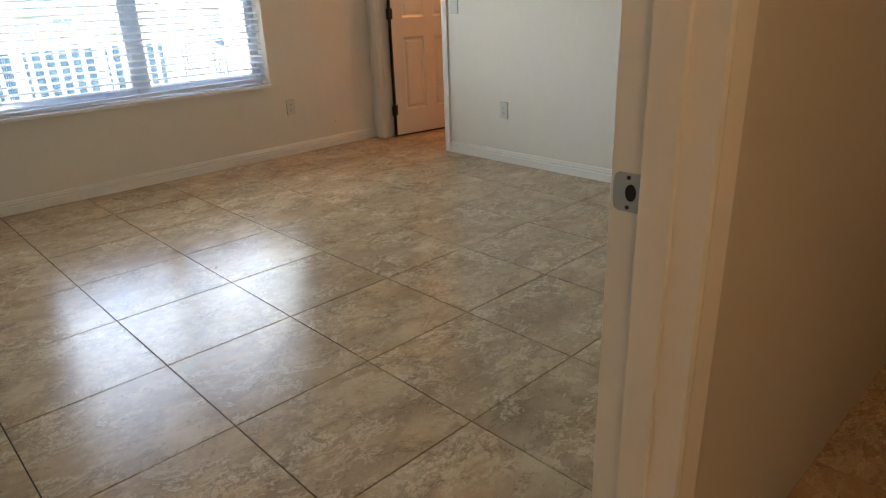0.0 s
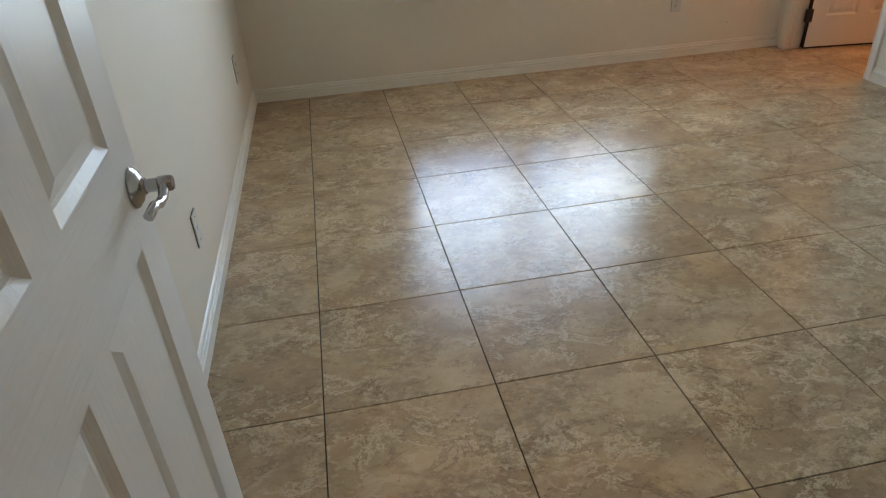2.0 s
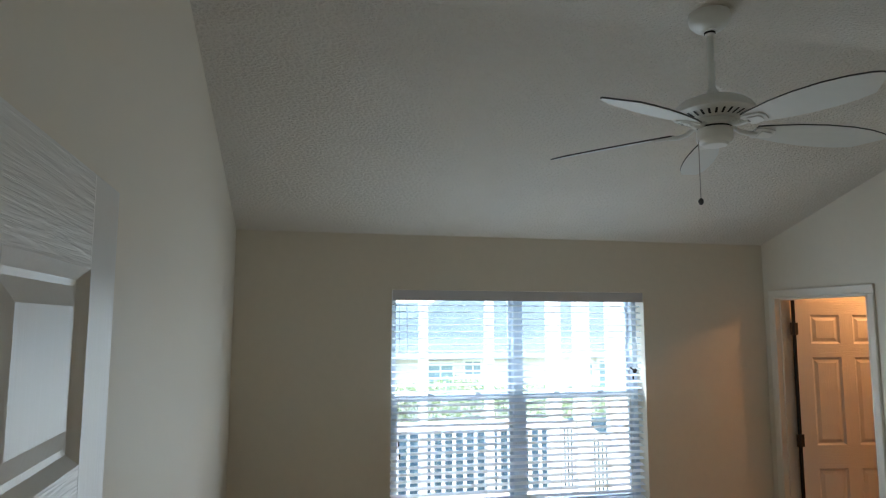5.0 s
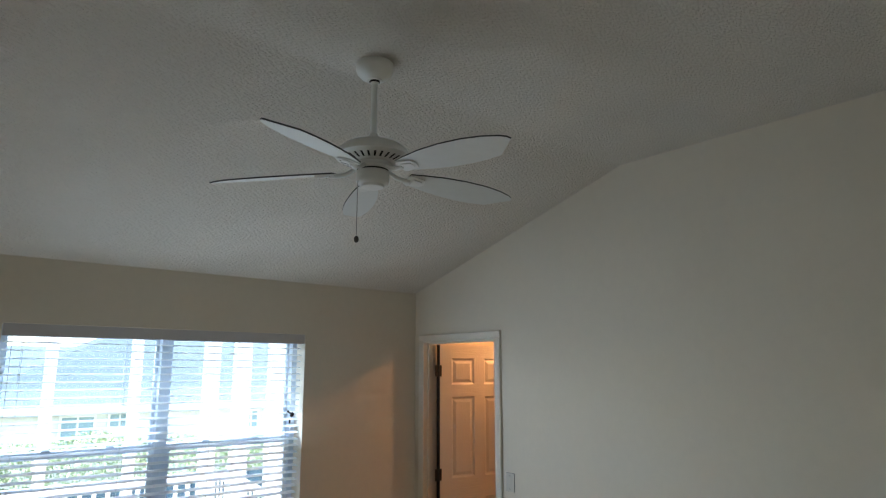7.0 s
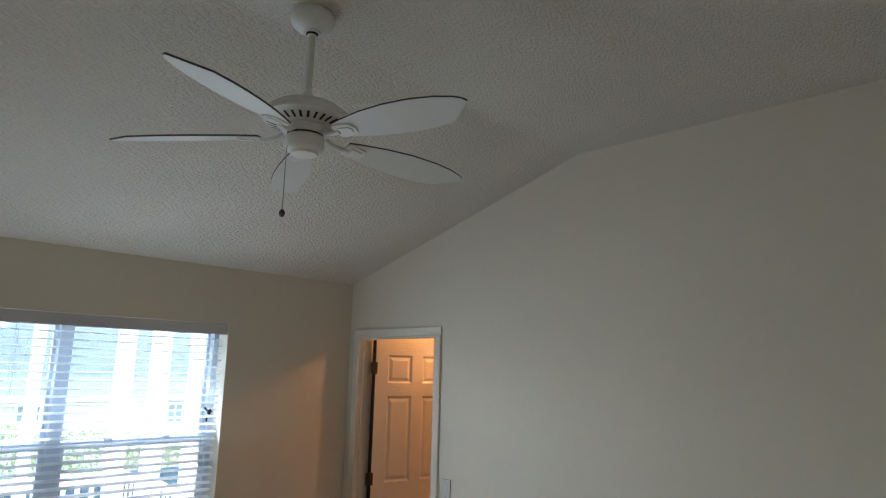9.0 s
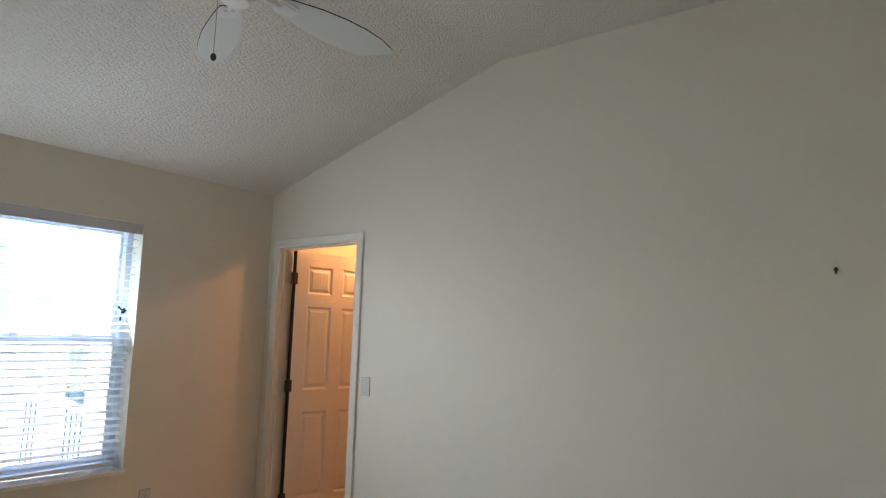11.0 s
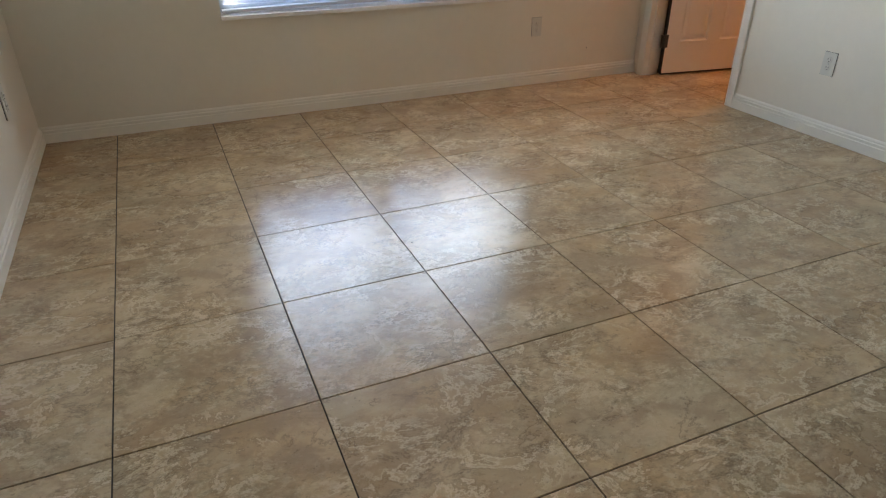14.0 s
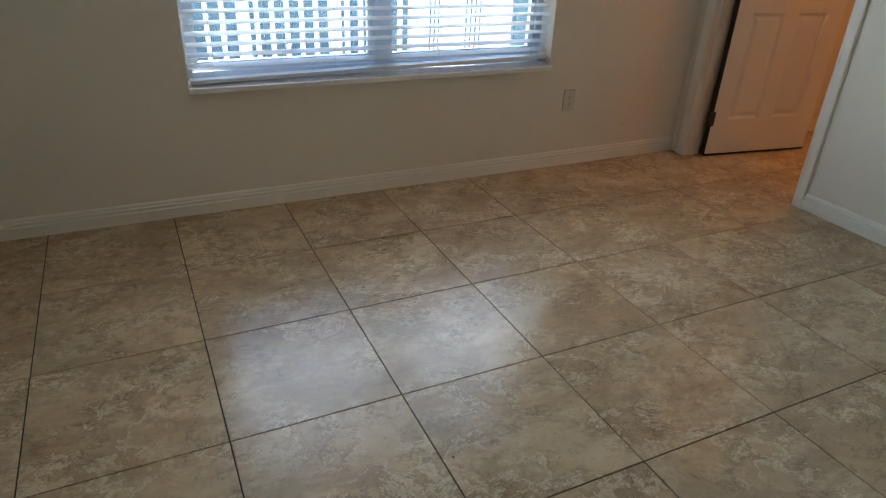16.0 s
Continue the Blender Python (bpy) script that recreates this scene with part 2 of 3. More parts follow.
def roof_material():
    m = material("roof_shingle", (0.2, 0.22, 0.25), 0.9)
    n = Nodes(m)
    b = n.t.nodes.new("ShaderNodeTexBrick")
    b.inputs["Scale"].default_value = 3.0
    b.inputs["Color1"].default_value, b.inputs["Color2"].default_value = (0.038, 0.07, 0.098, 1), (0.05, 0.09, 0.126, 1)
    b.inputs["Mortar"].default_value = (0.034, 0.062, 0.088, 1)
    n.link(n.coords(), b.inputs["Vector"])
    n.link(b.outputs["Color"], n.b.inputs["Base Color"])
    return m


ROOF = roof_material()


def ground_material():
    m = material("ground", (0.12, 0.14, 0.1), 0.95)
    n = Nodes(m)
    f = n.noise(n.coords(), 0.6, 5, 0.6)
    n.link(n.ramp(f, [(0.4, (0.07, 0.11, 0.05)), (0.6, (0.2, 0.2, 0.18))]), n.b.inputs["Base Color"])
    n.bump(n.noise(n.coords(), 30, 3), 0.4, 0.02)
    return m


GROUND = ground_material()


# ---- building helpers ----
def box(bm, x0, x1, y0, y1, z0, z1, bevel=0.0):
    r = bmesh.ops.create_cube(bm, size=1)
    bmesh.ops.scale(bm, vec=(x1 - x0, y1 - y0, z1 - z0), verts=r["verts"])
    bmesh.ops.translate(bm, vec=((x0 + x1) / 2, (y0 + y1) / 2, (z0 + z1) / 2), verts=r["verts"])
    if bevel:
        edges = list({e for v in r["verts"] for e in v.link_edges})
        bmesh.ops.bevel(bm, geom=edges, offset=bevel, segments=2, affect="EDGES", profile=0.7)
    return bm


def boxes(*rows, bevel=0.0):
    bm = bmesh.new()
    for r in rows:
        box(bm, *r, bevel=bevel)
    return bm


def prism(bm, outline, along, start, end):
    """Extrudes an outline of 2D points along an axis; the outline lies in the two other axes, in their order."""
    ends = []
    for s in (start, end):
        row = []
        for a, b in outline:
            row.append(bm.verts.new({"x": (s, a, b), "y": (a, s, b), "z": (a, b, s)}[along]))
        ends.append(row)
    n = len(outline)
    bm.faces.new(ends[0])
    bm.faces.new(ends[1][::-1])
    for i in range(n):
        bm.faces.new((ends[0][i], ends[1][i], ends[1][(i + 1) % n], ends[0][(i + 1) % n]))
    bmesh.ops.recalc_face_normals(bm, faces=bm.faces)
    return bm


def lathe(profile, segments=40):
    """A turned body from (radius, height) pairs."""
    bm = bmesh.new()
    rings = []
    for r, z in profile:
        rings.append([bm.verts.new((r * math.cos(2 * math.pi * k / segments), r * math.sin(2 * math.pi * k / segments), z)) for k in range(segments)])
    for a, b in zip(rings, rings[1:]):
        for k in range(segments):
            bm.faces.new((a[k], a[(k + 1) % segments], b[(k + 1) % segments], b[k]))
    bm.faces.new(rings[0][::-1])
    bm.faces.new(rings[-1])
    bmesh.ops.recalc_face_normals(bm, faces=bm.faces)
    return bm


def tube(points, radius, sides=10):
    """A round bar along a line of points."""
    bm = bmesh.new()
    rings = []
    for i, p in enumerate(points):
        p = Vector(p)
        d = (Vector(points[min(i + 1, len(points) - 1)]) - Vector(points[max(i - 1, 0)])).normalized()
        u = d.orthogonal().normalized() if not rings else (u - d * u.dot(d)).normalized()
        v = d.cross(u)
        rings.append([bm.verts.new(p + radius * (math.cos(2 * math.pi * k / sides) * u + math.sin(2 * math.pi * k / sides) * v)) for k in range(sides)])
    for a, b in zip(rings, rings[1:]):
        for k in range(sides):
            bm.faces.new((a[k], a[(k + 1) % sides], b[(k + 1) % sides], b[k]))
    bm.faces.new(rings[0][::-1])
    bm.faces.new(rings[-1])
    bmesh.ops.recalc_face_normals(bm, faces=bm.faces)
    return bm


def part(name, bm, mat, parent=None, label="", smooth=False, m=None):
    me = bpy.data.meshes.new(name)
    bm.to_mesh(me)
    bm.free()
    me.materials.append(mat)
    if smooth:
        me.polygons.foreach_set("use_smooth", [True] * len(me.polygons))
        me.set_sharp_from_angle(angle=radians(38))
    ob = new(name, me)
    if parent:
        ob.parent = parent
    if m:
        ob.matrix_basis = m
    if label:
        tagged(ob, label)
    return ob


def setting(name, bm, mat, label, category, parent=None):
    ob = part(name, bm, mat, parent)
    return tagged(ob, label, category, kind="structure")


def thing(name, m, label, category, group=""):
    ob = new(name)
    ob.matrix_basis = m
    ob.empty_display_size = 0.1
    return tagged(ob, label, category, group)


# ---- the rooms ----
XW, XE, YN, YS = -0.36, 3.455, 0.03, -4.15        # bedroom walls, inner faces
ZC, YR, ZR = 2.454, -1.994, 3.054                 # ceiling at the window wall; where the slope ends; flat part
WX0, WX1, WZ0, WZ1 = 0.642, 2.462, 0.556, 2.085    # window opening
BY0, BY1, DZ = -0.885, -0.095, 2.047              # bathroom door opening in the east wall
EX0, EX1 = -0.178, 0.641                          # bedroom door opening in the south wall
YH = -4.27                                        # hall face of the south wall
XB = 3.57                                         # bathroom face of the east wall

setting("wall_north", boxes((-1.7, WX0, YN, 0.28, -0.3, 3.4), (WX1, 6.0, YN, 0.28, -0.3, 3.4), (WX0, WX1, YN, 0.28, -0.3, WZ0), (WX0, WX1, YN, 0.28, WZ1, 3.4)),
        WALL, "off-white painted window wall with a light orange-peel texture", "wall")
setting("wall_east", boxes((XE, XB, -5.8, BY0 - 0.015, -0.02, 3.4), (XE, XB, BY1 + 0.015, YN, -0.02, 3.4), (XE, XB, BY0 - 0.015, BY1 + 0.015, DZ + 0.015, 3.4)),
        WALL, "off-white painted wall with the bathroom doorway", "wall")
setting("wall_west", boxes((XW - 0.12, XW, YS, YN, -0.02, 3.4)), WALL, "off-white painted side wall of the bedroom", "wall")
setting("wall_south", boxes((-1.5, EX0 - 0.015, YH, YS, -0.02, 3.4), (EX1 + 0.015, XE, YH, YS, -0.02, 3.4), (EX0 - 0.015, EX1 + 0.015, YH, YS, DZ + 0.015, 3.4)),
        WALL, "off-white painted wall with the bedroom doorway", "wall")
setting("wall_hall", boxes((-1.62, -1.5, -5.9, YS, -0.02, 2.6), (-1.5, XE, -5.92, -5.8, -0.02, 2.6)), HALL_SHADED, "painted hallway wall with the hall's shade put into its beige colour", "wall")
setting("wall_hall_side", boxes((EX1 + 0.075, XE, YH - 0.006, YH - 0.001, 0, 2.44), (-1.5, EX0 - 0.075, YH - 0.006, YH - 0.001, 0, 2.44)), HALL_SHADED, "painted hall face of the bedroom wall, shade put into its beige colour", "wall")
setting("wall_bathroom", boxes((XB, 6.0, -2.6, -2.5, -0.02, 2.6), (5.9, 6.0, -2.5, YN, -0.02, 2.6)), WALL, "off-white painted bathroom wall", "wall")

slope = bmesh.new()
t = 0.12
prism(slope, [(YN + 0.06, ZC - 0.018), (YR, ZR), (YS - 0.06, ZR), (YS - 0.06, ZR + t), (YR, ZR + t), (YN + 0.06, ZC + t)], "x", XW - 0.06, XE + 0.06)
setting("ceiling", slope, CEILING, "vaulted white ceiling with knockdown texture", "ceiling")
setting("ceiling_hall", boxes((-1.6, XE, -5.9, YH, 2.44, 2.55)), CEILING, "flat white hallway ceiling", "ceiling")
setting("ceiling_bathroom", boxes((XB, 6.0, -2.6, YN, 2.44, 2.55)), CEILING, "flat white bathroom ceiling", "ceiling")
# out of view, added so that no sky light leaks past the ceilings
setting("unseen_cover", boxes((-1.7, 6.1, -6.0, 0.3, 3.4, 3.5)), STUCCO, "unseen plain cover that keeps sky light out above the rooms", "roof")
floor = setting("floor", boxes((-1.6, 6.0, -5.9, YN + 0.0, -0.12, -0.0035)), GROUT, "dark grouted bed of a beige stone-look tile floor", "floor")

# baseboards with a stepped top
BASE = [(0, 0), (0.015, 0), (0.016, 0.049), (0.0105, 0.052), (0.0105, 0.057), (0.0135, 0.060), (0.0135, 0.067), (0.008, 0.070), (0.008, 0.078), (0.004, 0.084), (0, 0.087)]


def baseboard(name, axis, wall, side, start, end, label):
    bm = bmesh.new()
    prism(bm, [(wall + side * d, z) for d, z in BASE], axis, start, end)
    return setting(name, bm, TRIM, label, "baseboard")


baseboard("baseboard", "x", YN, -1, XW, XE - 0.0, "white moulded baseboard under the window")
baseboard("baseboard", "y", XE, -1, YS, BY0 - 0.062, "white moulded baseboard beside the bathroom doorway")
baseboard("baseboard", "y", XW, 1, YS, YN - 0.015, "white moulded baseboard along the side wall")
baseboard("baseboard", "x", YS, 1, EX1 + 0.065, XE, "white moulded baseboard beside the bedroom doorway")
baseboard("baseboard", "x", YN, -1, XB, 5.9, "white moulded bathroom baseboard")

# casings and jambs
CAS = [(0, 0), (0, 0.009), (0.006, 0.013), (0.018, 0.010), (0.040, 0.014), (0.055, 0.017), (0.060, 0.014), (0.060, 0)]


def casing(name, axis, wall, side, a, b, top, label):
    """Door trim on one face of a wall; a and b are the opening's edges along the wall."""
    bm = bmesh.new()
    for edge, s in ((a, -1), (b, 1)):
        pts = [(edge + s * w, wall + side * d) for w, d in CAS]
        if axis == "y":
            pts = [(q, p) for p, q in pts]
        prism(bm, pts, "z", 0, top)
    pts = [(wall + side * d, top + w) for w, d in CAS]
    prism(bm, pts, axis, a - 0.06, b + 0.06)
    return setting(name, bm, TRIM, label, "door trim")


casing("door_casing", "y", XE, -1, BY0, BY1, DZ, "white moulded casing round the bathroom doorway")
casing("door_casing", "x", YS, 1, EX0, EX1, DZ, "white moulded casing round the bedroom doorway")
casing("door_casing", "x", YH - 0.006, -1, EX0, EX1, DZ, "white moulded casing on the hall side")
setting("door_jamb", boxes((XE - 0.002, XB + 0.002, BY0 - 0.015, BY0, 0, DZ), (XE - 0.002, XB + 0.002, BY1, BY1 + 0.015, 0, DZ), (XE - 0.002, XB + 0.002, BY0, BY1, DZ, DZ + 0.015),
                           (XE + 0.03, XB - 0.045, BY0, BY0 + 0.011, 0, DZ), (XE + 0.03, XB - 0.045, BY1 - 0.011, BY1, 0, DZ), (XE + 0.03, XB - 0.045, BY0 + 0.011, BY1 - 0.011, DZ - 0.011, DZ)),
        TRIM, "white painted jamb and stop of the bathroom doorway", "door jamb")
setting("door_jamb", boxes((EX0 - 0.015, EX0, YH - 0.008, YS + 0.002, 0, DZ), (EX1, EX1 + 0.015, YH - 0.008, YS + 0.002, 0, DZ), (EX0, EX1, YH - 0.008, YS + 0.002, DZ, DZ + 0.015),
                           (EX0, EX0 + 0.011, YH + 0.03, YS - 0.042, 0, DZ), (EX1 - 0.011, EX1, YH + 0.03, YS - 0.042, 0, DZ), (EX0 + 0.011, EX1 - 0.011, YH + 0.03, YS - 0.042, DZ - 0.011, DZ), bevel=0.0015),
        TRIM, "white painted jamb and stop of the bedroom doorway", "door jamb")


# ---- window ----
window = setting("window_1", boxes((WX0, WX0 + 0.035, 0.15, 0.24, 0.578, WZ1), (WX1 - 0.035, WX1, 0.15, 0.24, 0.578, WZ1), (WX0 + 0.035, WX1 - 0.035, 0.15, 0.24, WZ1 - 0.035, WZ1),
                                   (WX0 + 0.035, WX1 - 0.035, 0.15, 0.24, 0.578, 0.615), (1.518, 1.586, 0.15, 0.24, 0.615, WZ1 - 0.035)), VINYL, "white twin single-hung window behind a blind", "window")
for x0, x1 in ((WX0 + 0.035, 1.518), (1.586, WX1 - 0.035)):
    for y0, z0, z1, rail in ((0.205, 1.345, WZ1 - 0.035, 0.03), (0.165, 0.615, 1.375, 0.04)):
        s = 0.028 if y0 < 0.2 else 0.018
        part("window_sash", boxes((x0, x0 + s, y0, y0 + 0.028, z0, z1), (x1 - s, x1, y0, y0 + 0.028, z0, z1), (x0 + s, x1 - s, y0, y0 + 0.028, z0, z0 + rail), (x0 + s, x1 - s, y0, y0 + 0.028, z1 - rail, z1)), VINYL, window)
        pane = part("pane", boxes((x0 + s, x1 - s, y0 + 0.012, y0 + 0.016, z0 + rail, z1 - rail)), GLASS, window, "clear glass pane")
        pane.visible_shadow = False
    for fx in (0.3, 0.7):
        cx = x0 + (x1 - x0) * fx
        part("sash_lock", boxes((cx - 0.022, cx + 0.022, 0.15, 0.166, 1.375, 1.388), bevel=0.003), VINYL, window, "small white sash lock")
setting("window_sill", boxes((WX0 - 0.004, WX1 + 0.004, 0.002, 0.15, 0.556, 0.578), bevel=0.003), MARBLE, "white marble window sill", "window sill")


# ---- blind ----
BY, PITCH = 0.085, 0.0443
blind = thing("window_blind", pose((WX0 + WX1) / 2, BY, 0.59), "white two-inch slatted blind, lowered with open slats in the window recess", "window blind")
HALF = 0.898
part("valance", boxes((-0.907, 0.907, -0.050, -0.041, 1.426, 1.493), bevel=0.002), VALANCE_SHADED, blind, "flat white valance strip, its backlit shade put into a grey colour")
part("headrail", boxes((-HALF, HALF, -0.03, 0.03, 1.450, 1.490)), SLAT, blind, "white metal headrail")
slat = bmesh.new()
prism(slat, [(-0.025, -0.0012), (-0.012, 0.001), (0.0, 0.0018), (0.012, 0.001), (0.025, -0.0012), (0.025, 0.0016), (0.012, 0.0038), (0.0, 0.0046), (-0.012, 0.0038), (-0.025, 0.0016)], "x", -HALF, HALF)
first = part("slat", slat, SLAT, blind, m=pose(0, 0, 0.065, 10, 0, 0))
rng = random.Random(5)
for k in range(1, 32):
    s = first.copy()
    scene.collection.objects.link(s)
    s.matrix_basis = pose(rng.uniform(-0.001, 0.001), 0, 0.065 + k * PITCH - 0.001 * rng.random(), 10 + rng.uniform(-0.9, 0.9), rng.uniform(-0.05, 0.05), 0)
for cx in (-0.80, -0.26, 0.27, 0.80):
    for dy in (-0.027, 0.027):
        part("ladder_cord", tube([(cx, dy, 0.03), (cx, dy, 1.445)], 0.0011, 6), CORD, blind)
part("bottom_rail", boxes((-HALF, HALF, -0.027, 0.027, -0.006, 0.012), bevel=0.003), RAIL_SHADED, blind, "white bottom rail with backlit shade in its grey colour, hanging a little askew", m=pose(0, -0.002, 0.012, 0, -0.9, 0))
part("lift_cord", tube([(0.815, -0.036, 1.445), (0.822, -0.04, 1.23), (0.82, -0.042, 0.955)], 0.0016, 6), CORD, blind)
knot = bmesh.new()
for k in range(9):
    r = bmesh.ops.create_icosphere(knot, subdivisions=1, radius=0.007 + 0.004 * rng.random())
    bmesh.ops.translate(knot, vec=(0.82 + rng.uniform(-0.026, 0.026), -0.046 + rng.uniform(-0.006, 0.006), 0.94 + rng.uniform(-0.022, 0.022)), verts=r["verts"])
box(knot, 0.812, 0.822, -0.05, -0.042, 0.88, 0.905, 0.002)
part("cord_knot", knot, TASSEL, blind, "dark tangled knot of cord ends")
part("tilt_cord", tube([(-0.855, -0.036, 1.445), (-0.857, -0.04, 0.93), (-0.855, -0.04, 0.5)], 0.0013, 6), CORD, blind)
for tx, tz in ((-0.856, 0.475), (-0.849, 0.395)):
    part("tassel", boxes((tx - 0.005, tx + 0.005, -0.046, -0.036, tz, tz + 0.034), bevel=0.002), TASSEL, blind, "small dark cord tassel")


# ---- doors ----
def six_panel_door(name, m, width, label, thick=0.035, height=2.02):
    """Hinged at x=0, y=0; the leaf lies along +x, its thickness along +y. Panels show on both faces."""
    d = thing(name, m, label, "door")
    st, mid, z0 = 0.11, 0.1, 0.012
    rows = [(0.225, 0.84), (1.0, 1.62), (1.715, 1.925)]
    cols = [(st, (width - mid) / 2), ((width + mid) / 2, width - st)]
    part("stile", boxes((0, st, 0, thick, z0, z0 + height - 0.0), bevel=0.0012), GRAIN_V, d)
    part("stile", boxes((width - st, width, 0, thick, z0, z0 + height), bevel=0.0012), GRAIN_V, d)
    edges = [z0] + [v for r in rows for v in r] + [z0 + height]
    for a, b in zip(edges[::2], edges[1::2]):
        part("rail", boxes((st, width - st, 0.0003, thick - 0.0003, a, b)), GRAIN_H, d)
    for a, b in rows:
        part("mullion", boxes(((width - mid) / 2, (width + mid) / 2, 0.0003, thick - 0.0003, a, b)), GRAIN_V, d)
        for c0, c1 in cols:
            bm = bmesh.new()
            steps = [(0.0, 0.0004), (0.004, 0.0035), (0.013, 0.0105), (0.020, 0.0115), (0.042, 0.0035)]
            for side in (0, 1):
                rings = []
                for inset, depth in steps:
                    y = depth if side == 0 else thick - depth
                    rings.append([bm.verts.new(p) for p in ((c0 + inset, y, a + inset), (c1 - inset, y, a + inset), (c1 - inset, y, b - inset), (c0 + inset, y, b - inset))])
                for r, s in zip(rings, rings[1:]):
                    for k in range(4):
                        bm.faces.new((r[k], r[(k + 1) % 4], s[(k + 1) % 4], s[k]))
                bm.faces.new(rings[-1])
            bmesh.ops.recalc_face_normals(bm, faces=bm.faces)
            part("panel", bm, GRAIN_V, d)
    return d


# bathroom door, swung into the bathroom
bath = six_panel_door("bathroom_door", pose(XB - 0.014, BY1 - 0.020, 0.004, 0, 0, -8) @ pose(0.014, -0.035, 0), 0.762, "white six-panel door, standing open into the lit bathroom")
for z in (0.233, 1.034, 1.824):
    h = boxes((-0.022, 0.014, -0.0025, 0.0, z - 0.044, z + 0.044), bevel=0.001)
    box(h, -0.044, -0.024, -0.004, 0.002, z - 0.044, z + 0.044, 0.001)
    bm = tube([(-0.014, -0.005, z - 0.046), (-0.014, -0.005, z + 0.046)], 0.0065, 12)
    me = bpy.data.meshes.new("tmp")
    h.to_mesh(me)
    h.free()
    bm.from_mesh(me)
    part("hinge", bm, BRONZE, bath, "dark bronze butt hinge")
# dark strip paints the shaded gap between jamb and leaf
part("hinge_gap_shade", boxes((-0.012, -0.0005, 0.002, 0.03, 0.012, 2.03)), DARK, bath, "dark strip standing for the shaded gap at the hinges")
part("bottom_edge_strip", boxes((0.0, 0.762, 0.001, 0.03, 0.002, 0.0118)), DARK, bath, "black strip along the leaf's bottom edge")
# bedroom door, swung against the side wall
bed = six_panel_door("bedroom_door", pose(EX0 + 0.003, YS - 0.014, 0.004, 0, 0, 92) @ pose(0, -0.035, 0), 0.80, "white six-panel door with a chrome lever, standing open beside the wall")
HX, HZ = 0.80 - 0.062, 0.92
rose = lathe([(0.0315, 0.0), (0.0325, 0.003), (0.030, 0.007), (0.026, 0.009), (0.024, 0.012), (0.014, 0.016), (0.0125, 0.02)], 32)
part("lever_rose", rose, CHROME, bed, "round chrome rose", True, pose(HX, 0, HZ, 90))
part("lever_neck", lathe([(0.0105, 0.0), (0.0105, 0.026), (0.0125, 0.028), (0.0125, 0.044), (0.010, 0.048)], 24), CHROME, bed, "chrome lever neck", True, pose(HX, -0.012, HZ, 90))
part("lever_handle", tube([(HX, -0.046, HZ), (HX - 0.012, -0.047, HZ - 0.001), (HX - 0.03, -0.046, HZ - 0.010), (HX - 0.05, -0.044, HZ - 0.010), (HX - 0.072, -0.043, HZ - 0.002), (HX - 0.092, -0.042, HZ - 0.001), (HX - 0.104, -0.038, HZ - 0.005)], 0.0075, 14), CHROME, bed, "curved chrome lever", True)
part("latch_plate", boxes((0.799, 0.8012, 0.005, 0.03, HZ - 0.028, HZ + 0.028)), NICKEL, bed, "nickel latch plate")

# strike plate in the jamb
strike = thing("strike_plate", pose(EX1, -4.17, 0.914), "satin nickel strike plate screwed to the white door jamb", "strike plate")
bm = bmesh.new()
outer = [(-0.019, -0.028), (0.016, -0.028), (0.022, -0.024), (0.024, -0.014), (0.024, 0.014), (0.022, 0.024), (0.016, 0.028), (-0.019, 0.028)]
prism(bm, outer, "x", -0.0018, 0.0004)
part("plate", bm, NICKEL, strike)
# raised dark disc paints the shade inside the latch hole
bm = bmesh.new()
prism(bm, [(-0.004 + 0.0085 * math.cos(a), 0.0125 * math.sin(a)) for a in [k * math.pi / 8 for k in range(16)]], "x", -0.0026, -0.0012)
part("latch_hole", bm, DARK, strike, "dark latch hole")
for z in (-0.0215, 0.0215):
    part("screw", lathe([(0.0032, 0), (0.0032, 0.001), (0.001, 0.0016)], 12), BRONZE, strike, "small screw", False, pose(-0.0018, 0, z, 0, -90, 0))


